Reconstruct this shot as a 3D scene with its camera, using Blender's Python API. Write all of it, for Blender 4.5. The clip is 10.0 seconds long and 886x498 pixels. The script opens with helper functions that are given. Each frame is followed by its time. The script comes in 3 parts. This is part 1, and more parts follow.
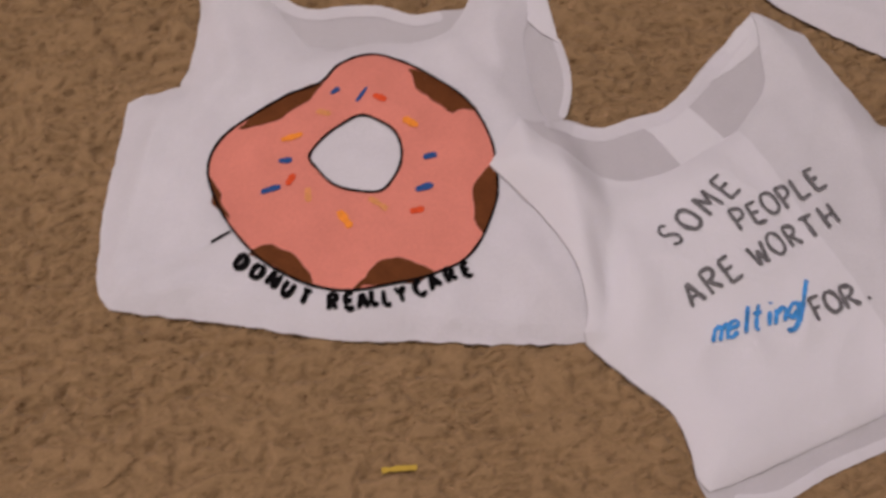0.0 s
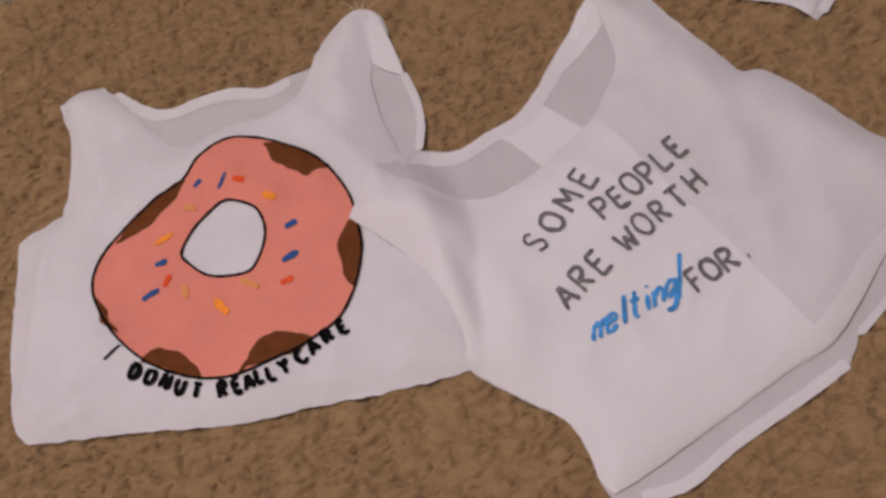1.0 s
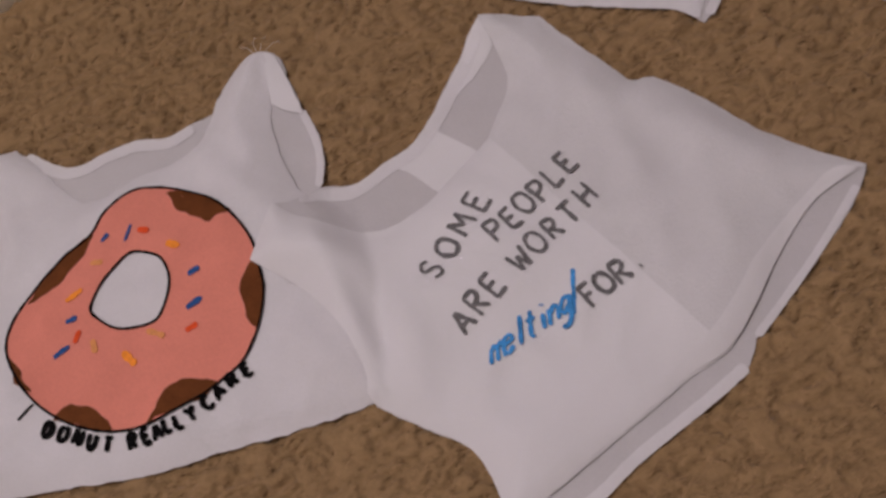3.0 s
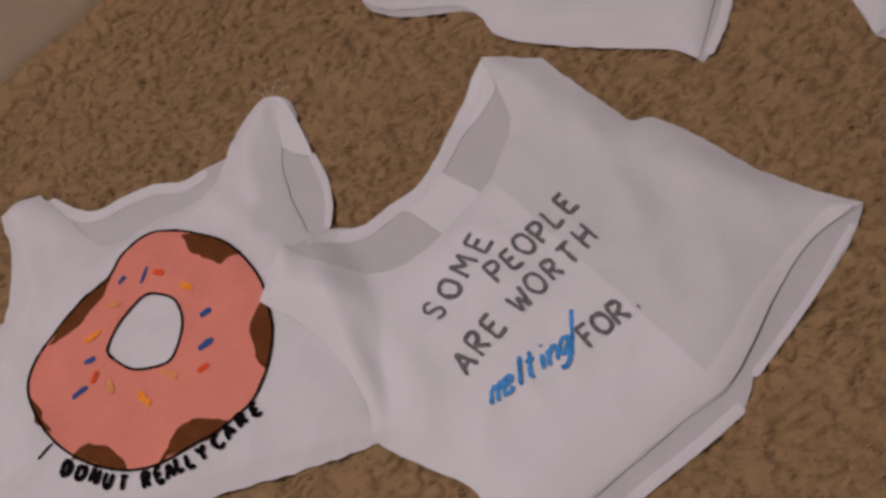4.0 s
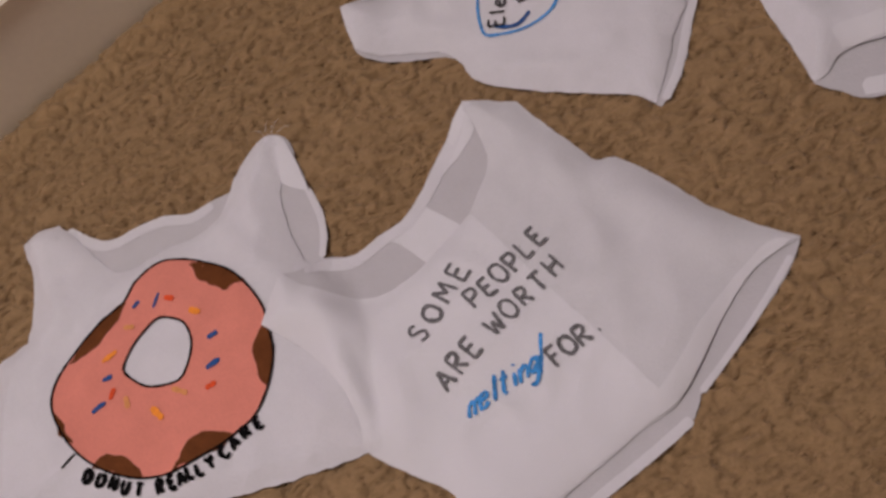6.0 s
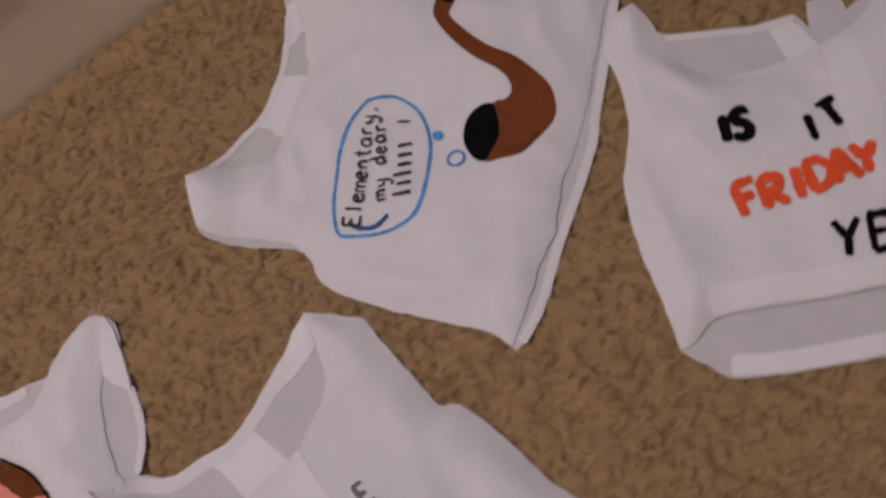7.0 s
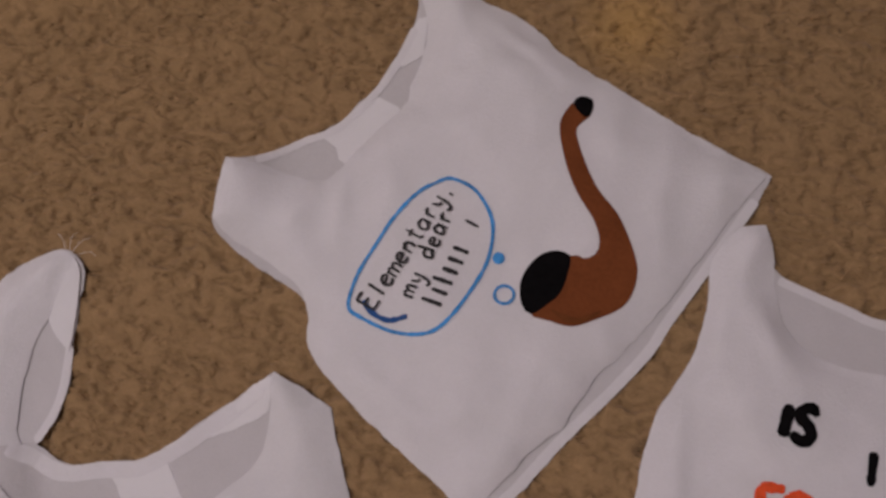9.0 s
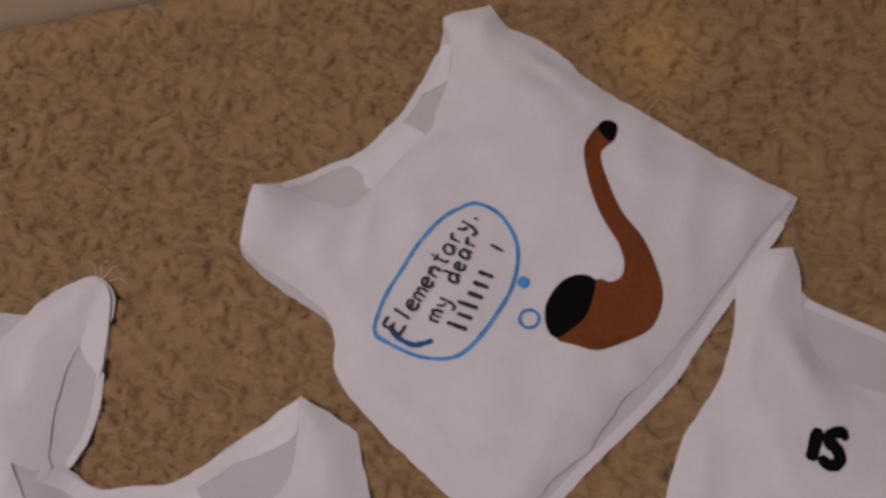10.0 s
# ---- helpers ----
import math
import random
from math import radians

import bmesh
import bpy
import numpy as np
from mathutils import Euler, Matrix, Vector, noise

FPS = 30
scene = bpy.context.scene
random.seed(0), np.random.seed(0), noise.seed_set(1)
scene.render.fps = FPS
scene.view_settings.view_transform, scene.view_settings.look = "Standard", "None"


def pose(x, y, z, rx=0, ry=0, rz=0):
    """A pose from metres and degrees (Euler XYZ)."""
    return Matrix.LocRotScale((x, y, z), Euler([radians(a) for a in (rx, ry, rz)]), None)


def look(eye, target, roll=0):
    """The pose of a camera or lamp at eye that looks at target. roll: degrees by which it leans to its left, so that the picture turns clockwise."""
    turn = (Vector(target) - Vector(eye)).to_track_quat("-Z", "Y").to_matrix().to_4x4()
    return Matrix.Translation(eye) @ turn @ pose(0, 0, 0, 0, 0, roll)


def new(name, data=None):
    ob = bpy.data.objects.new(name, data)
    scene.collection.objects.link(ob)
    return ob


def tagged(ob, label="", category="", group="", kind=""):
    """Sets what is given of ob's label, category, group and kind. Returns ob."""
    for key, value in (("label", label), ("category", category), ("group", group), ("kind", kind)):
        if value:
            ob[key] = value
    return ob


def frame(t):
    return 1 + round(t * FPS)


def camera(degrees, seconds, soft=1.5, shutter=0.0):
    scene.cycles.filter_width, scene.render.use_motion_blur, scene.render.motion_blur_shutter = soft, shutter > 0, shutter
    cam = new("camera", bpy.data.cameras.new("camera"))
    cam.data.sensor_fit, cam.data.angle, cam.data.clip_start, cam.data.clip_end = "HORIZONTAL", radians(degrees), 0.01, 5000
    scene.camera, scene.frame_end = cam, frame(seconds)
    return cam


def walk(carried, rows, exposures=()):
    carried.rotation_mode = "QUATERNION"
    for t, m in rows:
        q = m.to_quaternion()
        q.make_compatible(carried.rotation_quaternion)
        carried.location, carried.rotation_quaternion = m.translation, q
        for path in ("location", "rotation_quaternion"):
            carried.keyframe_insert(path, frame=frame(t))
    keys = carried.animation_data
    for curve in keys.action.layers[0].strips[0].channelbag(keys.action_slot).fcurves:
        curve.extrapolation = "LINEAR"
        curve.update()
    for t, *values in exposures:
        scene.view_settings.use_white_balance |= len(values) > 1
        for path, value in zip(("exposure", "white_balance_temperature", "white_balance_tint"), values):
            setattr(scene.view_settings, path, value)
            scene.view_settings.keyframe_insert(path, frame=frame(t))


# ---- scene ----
cam = camera(43.0, 10.0, soft=3.0, shutter=0.2)
PATH = [
    (0, (-0.0137, 0.0852, 0.5402), (0.0405, 0.9054, -1.2830), 6.98),
    (0.2, (0.0477, 0.0876, 0.5305), (-0.0742, 0.9666, -1.2618), -8.03),
    (0.3, (0.0533, 0.0859, 0.5289), (-0.1164, 0.9806, -1.2518), -13.59),
    (0.5, (0.0561, 0.0775, 0.5265), (-0.0223, 0.9612, -1.2660), -13.80),
    (0.7, (0.1013, 0.0841, 0.5322), (-0.0234, 0.9604, -1.2613), -19.05),
    (0.8, (0.1234, 0.0755, 0.5270), (-0.0659, 0.9856, -1.2439), -22.92),
    (1, (0.1424, 0.0997, 0.5421), (-0.0991, 0.9329, -1.2599), -25.48),
    (1.2, (0.1627, 0.0989, 0.5334), (-0.1317, 0.9867, -1.2343), -28.15),
    (1.5, (0.1886, 0.1024, 0.5320), (-0.0999, 0.9382, -1.2619), -31.00),
    (1.7, (0.1835, 0.0987, 0.5280), (-0.0545, 0.9493, -1.2664), -28.78),
    (2, (0.1962, 0.0966, 0.5250), (-0.0877, 0.9397, -1.2663), -31.03),
    (2.2, (0.1936, 0.0896, 0.5255), (-0.1016, 0.9339, -1.2633), -31.27),
    (3.5, (0.2332, 0.0894, 0.5218), (-0.0978, 1.0123, -1.2214), -34.30),
    (4, (0.2432, 0.0917, 0.5313), (-0.1349, 1.0251, -1.1966), -35.95),
    (4.5, (0.2345, 0.0735, 0.5398), (-0.0635, 1.0566, -1.1762), -30.52),
    (5, (0.2479, 0.0686, 0.5602), (-0.1172, 1.0092, -1.1666), -34.73),
    (5.2, (0.2591, 0.0651, 0.5720), (-0.1310, 0.9947, -1.1554), -36.27),
    (6.3, (0.2790, 0.0911, 0.5926), (-0.0888, 1.0244, -1.1376), -36.82),
    (6.5, (0.3074, 0.1207, 0.5853), (-0.0917, 1.0940, -1.1157), -39.24),
    (6.7, (0.3376, 0.1679, 0.5812), (-0.0449, 1.0581, -1.1684), -40.23),
    (6.8, (0.3510, 0.1994, 0.5813), (-0.0141, 1.0470, -1.1930), -38.43),
    (7, (0.3640, 0.2596, 0.5906), (0.0308, 1.0304, -1.2246), -32.97),
    (7.1, (0.3630, 0.3058, 0.6106), (0.0519, 0.9636, -1.2523), -31.63),
    (7.2, (0.3609, 0.3229, 0.6160), (0.0539, 0.9338, -1.2635), -30.13),
    (7.5, (0.3668, 0.3788, 0.6136), (0.0604, 0.8718, -1.3004), -25.21),
    (7.6, (0.3547, 0.4050, 0.6100), (0.0749, 0.8463, -1.3205), -23.23),
    (7.7, (0.3600, 0.4278, 0.6055), (0.0537, 0.8396, -1.3276), -23.98),
    (7.8, (0.3612, 0.4295, 0.6045), (0.0469, 0.9067, -1.3121), -18.43),
    (8, (0.3614, 0.4260, 0.5944), (0.0320, 0.9961, -1.2941), -12.77),
    (8.2, (0.3534, 0.4297, 0.5896), (0.0547, 0.9994, -1.3041), -9.00),
    (8.5, (0.3416, 0.4148, 0.5728), (-0.0174, 0.9651, -1.3162), -13.73),
    (8.7, (0.3285, 0.4298, 0.5852), (0.0099, 0.9427, -1.3215), -12.02),
    (9, (0.3290, 0.4310, 0.5789), (0.0092, 0.9089, -1.3366), -15.34),
    (9.5, (0.3407, 0.4212, 0.5766), (-0.0145, 0.9111, -1.3297), -17.98),
    (10, (0.3340, 0.4339, 0.5818), (-0.0557, 0.9250, -1.3174), -20.18),
]
EXPOSURES = [(0.0, 0.28), (1.0, 0.3), (1.5, 0.18), (2.0, 0.03), (3.5, 0.0), (4.0, -0.03), (5.0, 0.05), (6.5, 0.14), (7.0, 0.09), (7.5, -0.09), (8.5, -0.03), (10.0, -0.02)]
walk(cam, [(t, look(eye, target, roll)) for t, eye, target, roll in PATH], EXPOSURES)

# ---- light ----
# The room stands square to the skirting line: u runs along that wall, v into the room.
CORNER = Vector((-0.060, 0.653, 0.0))
ROOM = Matrix.Translation(CORNER) @ Matrix.Rotation(radians(28.0), 4, "Z")
U0, U1, V0, HIGH = -1.5, 2.3, -2.9, 2.44

world = bpy.data.worlds.new("world")
scene.world = world
world.use_nodes = True
world.node_tree.nodes["Background"].inputs[0].default_value = (0.9, 0.95, 1.0, 1)
world.node_tree.nodes["Background"].inputs[1].default_value = 0.05


def area_lamp(name, eye, target, size, watts, colour):
    data = bpy.data.lights.new(name, "AREA")
    data.shape, data.size, data.energy, data.color = "DISK", size, watts, colour
    ob = new(name, data)
    ob.matrix_world = look(eye, target)
    return ob


area_lamp("ceiling_lamp", (-0.26, 0.20, 2.05), (-0.26, 0.20, 0), 0.7, 22, (0.99, 0.905, 0.875))


# ---- materials ----
def material(name, colour, rough=0.8, spread=0.12, scale=60.0, bump=0.2, fine=600.0, sheen=0.0, random_by=None, spec=0.3, thin=0.0):
    """Principled surface whose colour varies at two scales and whose relief is a fine noise; thin: the share of light that passes through."""
    m = bpy.data.materials.new(name)
    m.use_nodes = True
    nt = m.node_tree
    n, l = nt.nodes, nt.links
    b = n["Principled BSDF"]
    b.inputs["Roughness"].default_value = rough
    b.inputs["Specular IOR Level"].default_value = spec
    if sheen:
        b.inputs["Sheen Weight"].default_value = sheen
    co = n.new("ShaderNodeTexCoord")
    big, small = n.new("ShaderNodeTexNoise"), n.new("ShaderNodeTexNoise")
    for node, s in ((big, scale), (small, fine)):
        node.inputs["Scale"].default_value = s
        node.inputs["Detail"].default_value = 4
        l.new(co.outputs["Object"], node.inputs["Vector"])
    mix = n.new("ShaderNodeMix")
    mix.data_type = "FLOAT"
    mix.inputs[0].default_value = 0.45
    l.new(big.outputs["Fac"], mix.inputs[2])
    l.new(small.outputs["Fac"], mix.inputs[3])
    ramp = n.new("ShaderNodeValToRGB")
    lo, hi = ramp.color_ramp.elements
    lo.position, hi.position = 0.3, 0.7
    lo.color = (*[c * (1 - spread) for c in colour], 1)
    hi.color = (*[min(1, c * (1 + spread)) for c in colour], 1)
    l.new(mix.outputs[0], ramp.inputs[0])
    last = ramp.outputs[0]
    if random_by:
        geo = n.new("ShaderNodeNewGeometry")
        tone = n.new("ShaderNodeMapRange")
        tone.inputs[3].default_value, tone.inputs[4].default_value = 1 - random_by, 1 + random_by
        l.new(geo.outputs["Random Per Island"], tone.inputs[0])
        times = n.new("ShaderNodeVectorMath")
        times.operation = "SCALE"
        l.new(last, times.inputs[0])
        l.new(tone.outputs[0], times.inputs["Scale"])
        last = times.outputs[0]
    l.new(last, b.inputs["Base Color"])
    if bump:
        rel = n.new("ShaderNodeBump")
        rel.inputs["Strength"].default_value = bump
        rel.inputs["Distance"].default_value = 0.001
        l.new(small.outputs["Fac"], rel.inputs["Height"])
        l.new(rel.outputs[0], b.inputs["Normal"])
    if thin:
        glow, blend = n.new("ShaderNodeBsdfTranslucent"), n.new("ShaderNodeMixShader")
        blend.inputs[0].default_value = thin
        l.new(last, glow.inputs["Color"])
        l.new(b.outputs[0], blend.inputs[1])
        l.new(glow.outputs[0], blend.inputs[2])
        l.new(blend.outputs[0], n["Material Output"].inputs["Surface"])
    return m


COTTON = material("white_cotton", (0.83, 0.802, 0.84), 0.95, 0.045, 45, 0.4, 700, sheen=0.15, spec=0.1, thin=0.3)
COTTON_SHEER = material("sheer_white_cotton", (0.80, 0.775, 0.805), 0.95, 0.045, 45, 0.4, 700, sheen=0.15, spec=0.1, thin=0.3)
# single thin layer, its colour greyed further for the shade inside a shirt
COTTON_THIN_SHADED = material("thin_shaded_white_cotton", (0.69, 0.658, 0.685), 0.95, 0.045, 45, 0.4, 700, sheen=0.1, spec=0.1, thin=0.3)
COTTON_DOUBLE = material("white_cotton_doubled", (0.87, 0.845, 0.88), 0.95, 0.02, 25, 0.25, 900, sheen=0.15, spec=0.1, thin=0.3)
PINK = material("pink_fabric_marker", (0.69, 0.235, 0.18), 0.85, 0.10, 45, 0.2, 700, spec=0.05)
BROWN = material("brown_fabric_marker", (0.13, 0.042, 0.014), 0.8, 0.25, 120, 0.2, 700, spec=0.05)
PIPE_BROWN = material("red_brown_fabric_marker", (0.155, 0.046, 0.016), 0.8, 0.25, 40, 0.2, 500, spec=0.05)
BLACK = material("black_marker", (0.006, 0.0055, 0.006), 0.9, 0.3, 300, 0.2, 900, spec=0.0)
GREY_INK = material("thin_black_marker", (0.15, 0.143, 0.15), 0.85, 0.6, 400, 0.2, 1200, spec=0.05)
PEN = material("black_pen", (0.035, 0.033, 0.035), 0.8, 0.5, 400, 0.2, 1200, spec=0.05)
BLUE = material("blue_marker", (0.06, 0.26, 0.60), 0.8, 0.5, 130, 0.2, 900, spec=0.05)
NAVY = material("navy_marker", (0.03, 0.085, 0.25), 0.8, 0.2, 300, 0.2, 900, spec=0.05)
ORANGE = material("orange_marker", (0.85, 0.27, 0.04), 0.8, 0.2, 300, 0.2, 900, spec=0.05)
RED = material("red_marker", (0.70, 0.085, 0.028), 0.8, 0.2, 200, 0.2, 900, spec=0.05)
YELLOW = material("yellow_marker", (0.70, 0.29, 0.11), 0.8, 0.2, 300, 0.2, 900, spec=0.05)
CARPET = material("beige_carpet_backing", (0.33, 0.22, 0.12), 1.0, 0.2, 20, 0.8, 260, spec=0.0)
PILE = material("beige_carpet_pile", (0.285, 0.180, 0.093), 1.0, 0.15, 95, 0.6, 420, sheen=0.15, spec=0.03)

SCRAP = material("yellow_paper", (0.50, 0.33, 0.045), 0.8, 0.1, 300, 0.1, 900)
FIBRE = material("beige_carpet_fibre", (0.285, 0.180, 0.094), 1.0, 0.15, 95, 0.0, 300, sheen=0.1, random_by=0.18, spec=0.03)


def stain(mat, place, radius, colour):
    """A soft-edged spill in the pile."""
    n, l = mat.node_tree.nodes, mat.node_tree.links
    b = n["Principled BSDF"]
    was = b.inputs["Base Color"].links[0].from_socket
    co = n.new("ShaderNodeTexCoord")
    far = n.new("ShaderNodeVectorMath")
    far.operation = "DISTANCE"
    far.inputs[1].default_value = place
    l.new(co.outputs["Object"], far.inputs[0])
    fall = n.new("ShaderNodeMapRange")
    fall.interpolation_type = "SMOOTHSTEP"
    fall.inputs[1].default_value, fall.inputs[2].default_value = 0.0, radius
    fall.inputs[3].default_value, fall.inputs[4].default_value = 0.32, 0.0
    l.new(far.outputs["Value"], fall.inputs[0])
    mix = n.new("ShaderNodeMix")
    mix.data_type = "RGBA"
    l.new(fall.outputs[0], mix.inputs[0])
    l.new(was, mix.inputs[6])
    mix.inputs[7].default_value = (*colour, 1)
    l.new(mix.outputs[2], b.inputs["Base Color"])


for wool in (PILE, FIBRE):
    stain(wool, (0.290, 0.731, 0.0), 0.045, (0.62, 0.36, 0.10))
GLOSS_WHITE = material("cream_gloss_paint", (0.87, 0.79, 0.66), 0.45, 0.04, 8, 0.05, 200, spec=0.5)
WALL_PAINT = material("lavender_wall_paint", (0.50, 0.44, 0.64), 0.9, 0.04, 5, 0.15, 400)
# for the unseen walls: pale and warm to bounce fill light
CREAM_BOUNCE_PAINT = material("cream_bounce_paint", (0.78, 0.71, 0.61), 0.9, 0.04, 5, 0.15, 400)
CEILING_PAINT = material("white_ceiling_paint", (0.8, 0.79, 0.77), 0.95, 0.03, 5, 0.2, 300)


# ---- mesh helpers ----
def mesh_object(name, verts, faces, mat, parent=None, smooth=True):
    me = bpy.data.meshes.new(name)
    me.from_pydata([tuple(v) for v in verts], [], faces)
    me.materials.append(mat)
    me.update()
    if smooth:
        me.polygons.foreach_set("use_smooth", [True] * len(me.polygons))
    ob = new(name, me)
    ob.parent = parent
    return ob


def part(name, bm, mat, parent, label=""):
    me = bpy.data.meshes.new(name)
    bm.to_mesh(me)
    bm.free()
    me.materials.append(mat)
    ob = new(name, me)
    ob.parent = parent
    return tagged(ob, label)


def loop(text, step=0.0035, fray=0.0008, seed=0):
    """A closed outline in metres from corners in millimetres: rounded through plain points, sharp at those marked with !"""
    pts, sharp = [], []
    for word in text.split():
        sharp.append(word.endswith("!"))
        x, y = word.rstrip("!").split(",")
        pts.append(Vector((float(x) / 1000, float(y) / 1000)))
    n, out = len(pts), []
    for i in range(n):
        a, b = pts[i], pts[(i + 1) % n]
        before, after = pts[i - 1], pts[(i + 2) % n]
        ta = (b - a) if sharp[i] else (b - before) / 2
        tb = (b - a) if sharp[(i + 1) % n] else (after - a) / 2
        count = max(1, round((b - a).length / step))
        for k in range(count):
            s = k / count
            h = (2 * s**3 - 3 * s**2 + 1, s**3 - 2 * s**2 + s, -2 * s**3 + 3 * s**2, s**3 - s**2)
            p = a * h[0] + ta * h[1] + b * h[2] + tb * h[3]
            w = Vector((p.x * 140, p.y * 140, seed))
            p += Vector((noise.noise(w), noise.noise(w + Vector((9, 5, 3))))) * fray
            out.append((p.x, p.y))
    return np.array(out)


def inside(points, ring):
    x, y = points[:, 0:1], points[:, 1:2]
    a, b = ring, np.roll(ring, -1, 0)
    crosses = ((a[:, 1] > y) != (b[:, 1] > y)) & (x < (b[:, 0] - a[:, 0]) * (y - a[:, 1]) / (b[:, 1] - a[:, 1] + 1e-12) + a[:, 0])
    return crosses.sum(1) % 2 == 1


def edge_distance(points, ring):
    a, b = ring[None], np.roll(ring, -1, 0)[None]
    p, d = points[:, None], b - a
    s = np.clip(((p - a) * d).sum(2) / ((d * d).sum(2) + 1e-15), 0, 1)
    return np.sqrt((((a + s[..., None] * d) - p) ** 2).sum(2)).min(1)


def fill(ring, spacing):
    """Plan points and triangles of a filled outline, with an even scatter of points inside."""
    from mathutils.geometry import delaunay_2d_cdt
    lo, hi = ring.min(0), ring.max(0)
    rows = []
    for j, y in enumerate(np.arange(lo[1], hi[1], spacing * 0.87)):
        xs = np.arange(lo[0] + (j % 2) * spacing / 2, hi[0], spacing)
        rows.append(np.stack([xs, np.full_like(xs, y)], 1))
    pts = np.concatenate(rows)
    pts = pts[inside(pts, ring)]
    if len(pts):
        pts = pts[edge_distance(pts, ring) > spacing * 0.45]
    both = np.concatenate([ring, pts]) if len(pts) else ring
    n = len(ring)
    v, _, f, *_ = delaunay_2d_cdt([Vector(p) for p in both], [], [list(range(n))], 1, 1e-6)
    v = np.array([tuple(p) for p in v])
    tris = []
    for t in f:
        a, b, c = (v[i] for i in t[:3])
        up = (b[0] - a[0]) * (c[1] - a[1]) - (b[1] - a[1]) * (c[0] - a[0]) > 0
        tris.append(tuple(t) if up else tuple(reversed(t)))
    return v, tris


def cloth(name, ring, height, mat, parent, origin, thick=0.0004, spacing=0.0055, label=""):
    """A sheet of cloth over an outline: its top follows height(points), with a real thickness and closed rim."""
    v, tris = fill(ring, spacing)
    z = height(v)
    n = len(v)
    top = np.column_stack([v[:, 0] - origin[0], v[:, 1] - origin[1], z - origin[2]])
    low = top - np.array([0, 0, thick])
    edges = {}
    for t in tris:
        for a, b in ((t[0], t[1]), (t[1], t[2]), (t[2], t[0])):
            edges[(a, b)] = 1
    side = [(a, b) for a, b in edges if (b, a) not in edges]
    around = sorted({i for e in side for i in e})
    at = {i: 2 * n + k for k, i in enumerate(around)}
    m = len(around)
    rim = [(at[b], at[a], at[a] + m, at[b] + m) for a, b in side]
    faces = tris + [tuple(i + n for i in reversed(t)) for t in tris] + rim
    ob = mesh_object(name, np.concatenate([top, low, top[around], low[around]]), faces, mat, parent)
    return tagged(ob, label)


def ink(name, ring, height, mat, parent, origin, lift=0.0006, spacing=0.005, label=""):
    """A film of marker ink on the cloth."""
    v, tris = fill(ring, spacing)
    z = height(v) + lift
    ob = mesh_object(name, np.column_stack([v[:, 0] - origin[0], v[:, 1] - origin[1], z - origin[2]]), tris, mat, parent)
    return tagged(ob, label)


def line_points(text):
    return [Vector([float(c) / 1000 for c in w.split(",")]) for w in text.split()]


def ribbon(points, width, closed, uneven=0.4):
    """Plan points and faces of a pen stroke of uneven width, rounded at its ends."""
    n, path = len(points), []
    for i in range(n if closed else n - 1):
        a, b = points[i], points[(i + 1) % n]
        before = points[i - 1] if closed or i else a
        after = points[(i + 2) % n] if closed or i + 2 < n else b
        count = max(2, round((b - a).length / 0.0012))
        for k in range(count):
            s = k / count
            h = (2 * s**3 - 3 * s**2 + 1, s**3 - 2 * s**2 + s, -2 * s**3 + 3 * s**2, s**3 - s**2)
            path.append(a * h[0] + (b - before) / 2 * h[1] + b * h[2] + (after - a) / 2 * h[3])
    if not closed:
        path.append(points[-1])
    m, left, right = len(path), [], []
    for i, p in enumerate(path):
        q0, q1 = path[i - 1 if closed or i else 0], path[(i + 1) % m if closed or i + 1 < m else i]
        d = (q1 - q0).normalized()
        side = Vector((-d.y, d.x))
        w = width / 2 * (1 + uneven * noise.noise(Vector((p.x * 300, p.y * 300, 2.0))))
        if not closed:
            end = min(i, m - 1 - i) * 0.0012
            w *= math.sqrt(min(1, 0.25 + end / (width / 2 + 1e-9) * 0.75))
        left.append(p + side * w)
        right.append(p - side * w)
    faces = [(i, i + m, (i + 1) % m + m, (i + 1) % m) for i in range(m if closed else m - 1)]
    return np.array([tuple(p) for p in left + right]), faces


def stroke(name, points, width, height, mat, parent, origin, closed=False, lift=0.0009, label=""):
    """A pen stroke or a narrow band along plan points."""
    v, faces = ribbon(points, width, closed, 0.1 if name == "binding" else 0.4)
    z = height(v) + lift
    ob = mesh_object(name, np.column_stack([v[:, 0] - origin[0], v[:, 1] - origin[1], z - origin[2]]), faces, mat, parent)
    return tagged(ob, label)


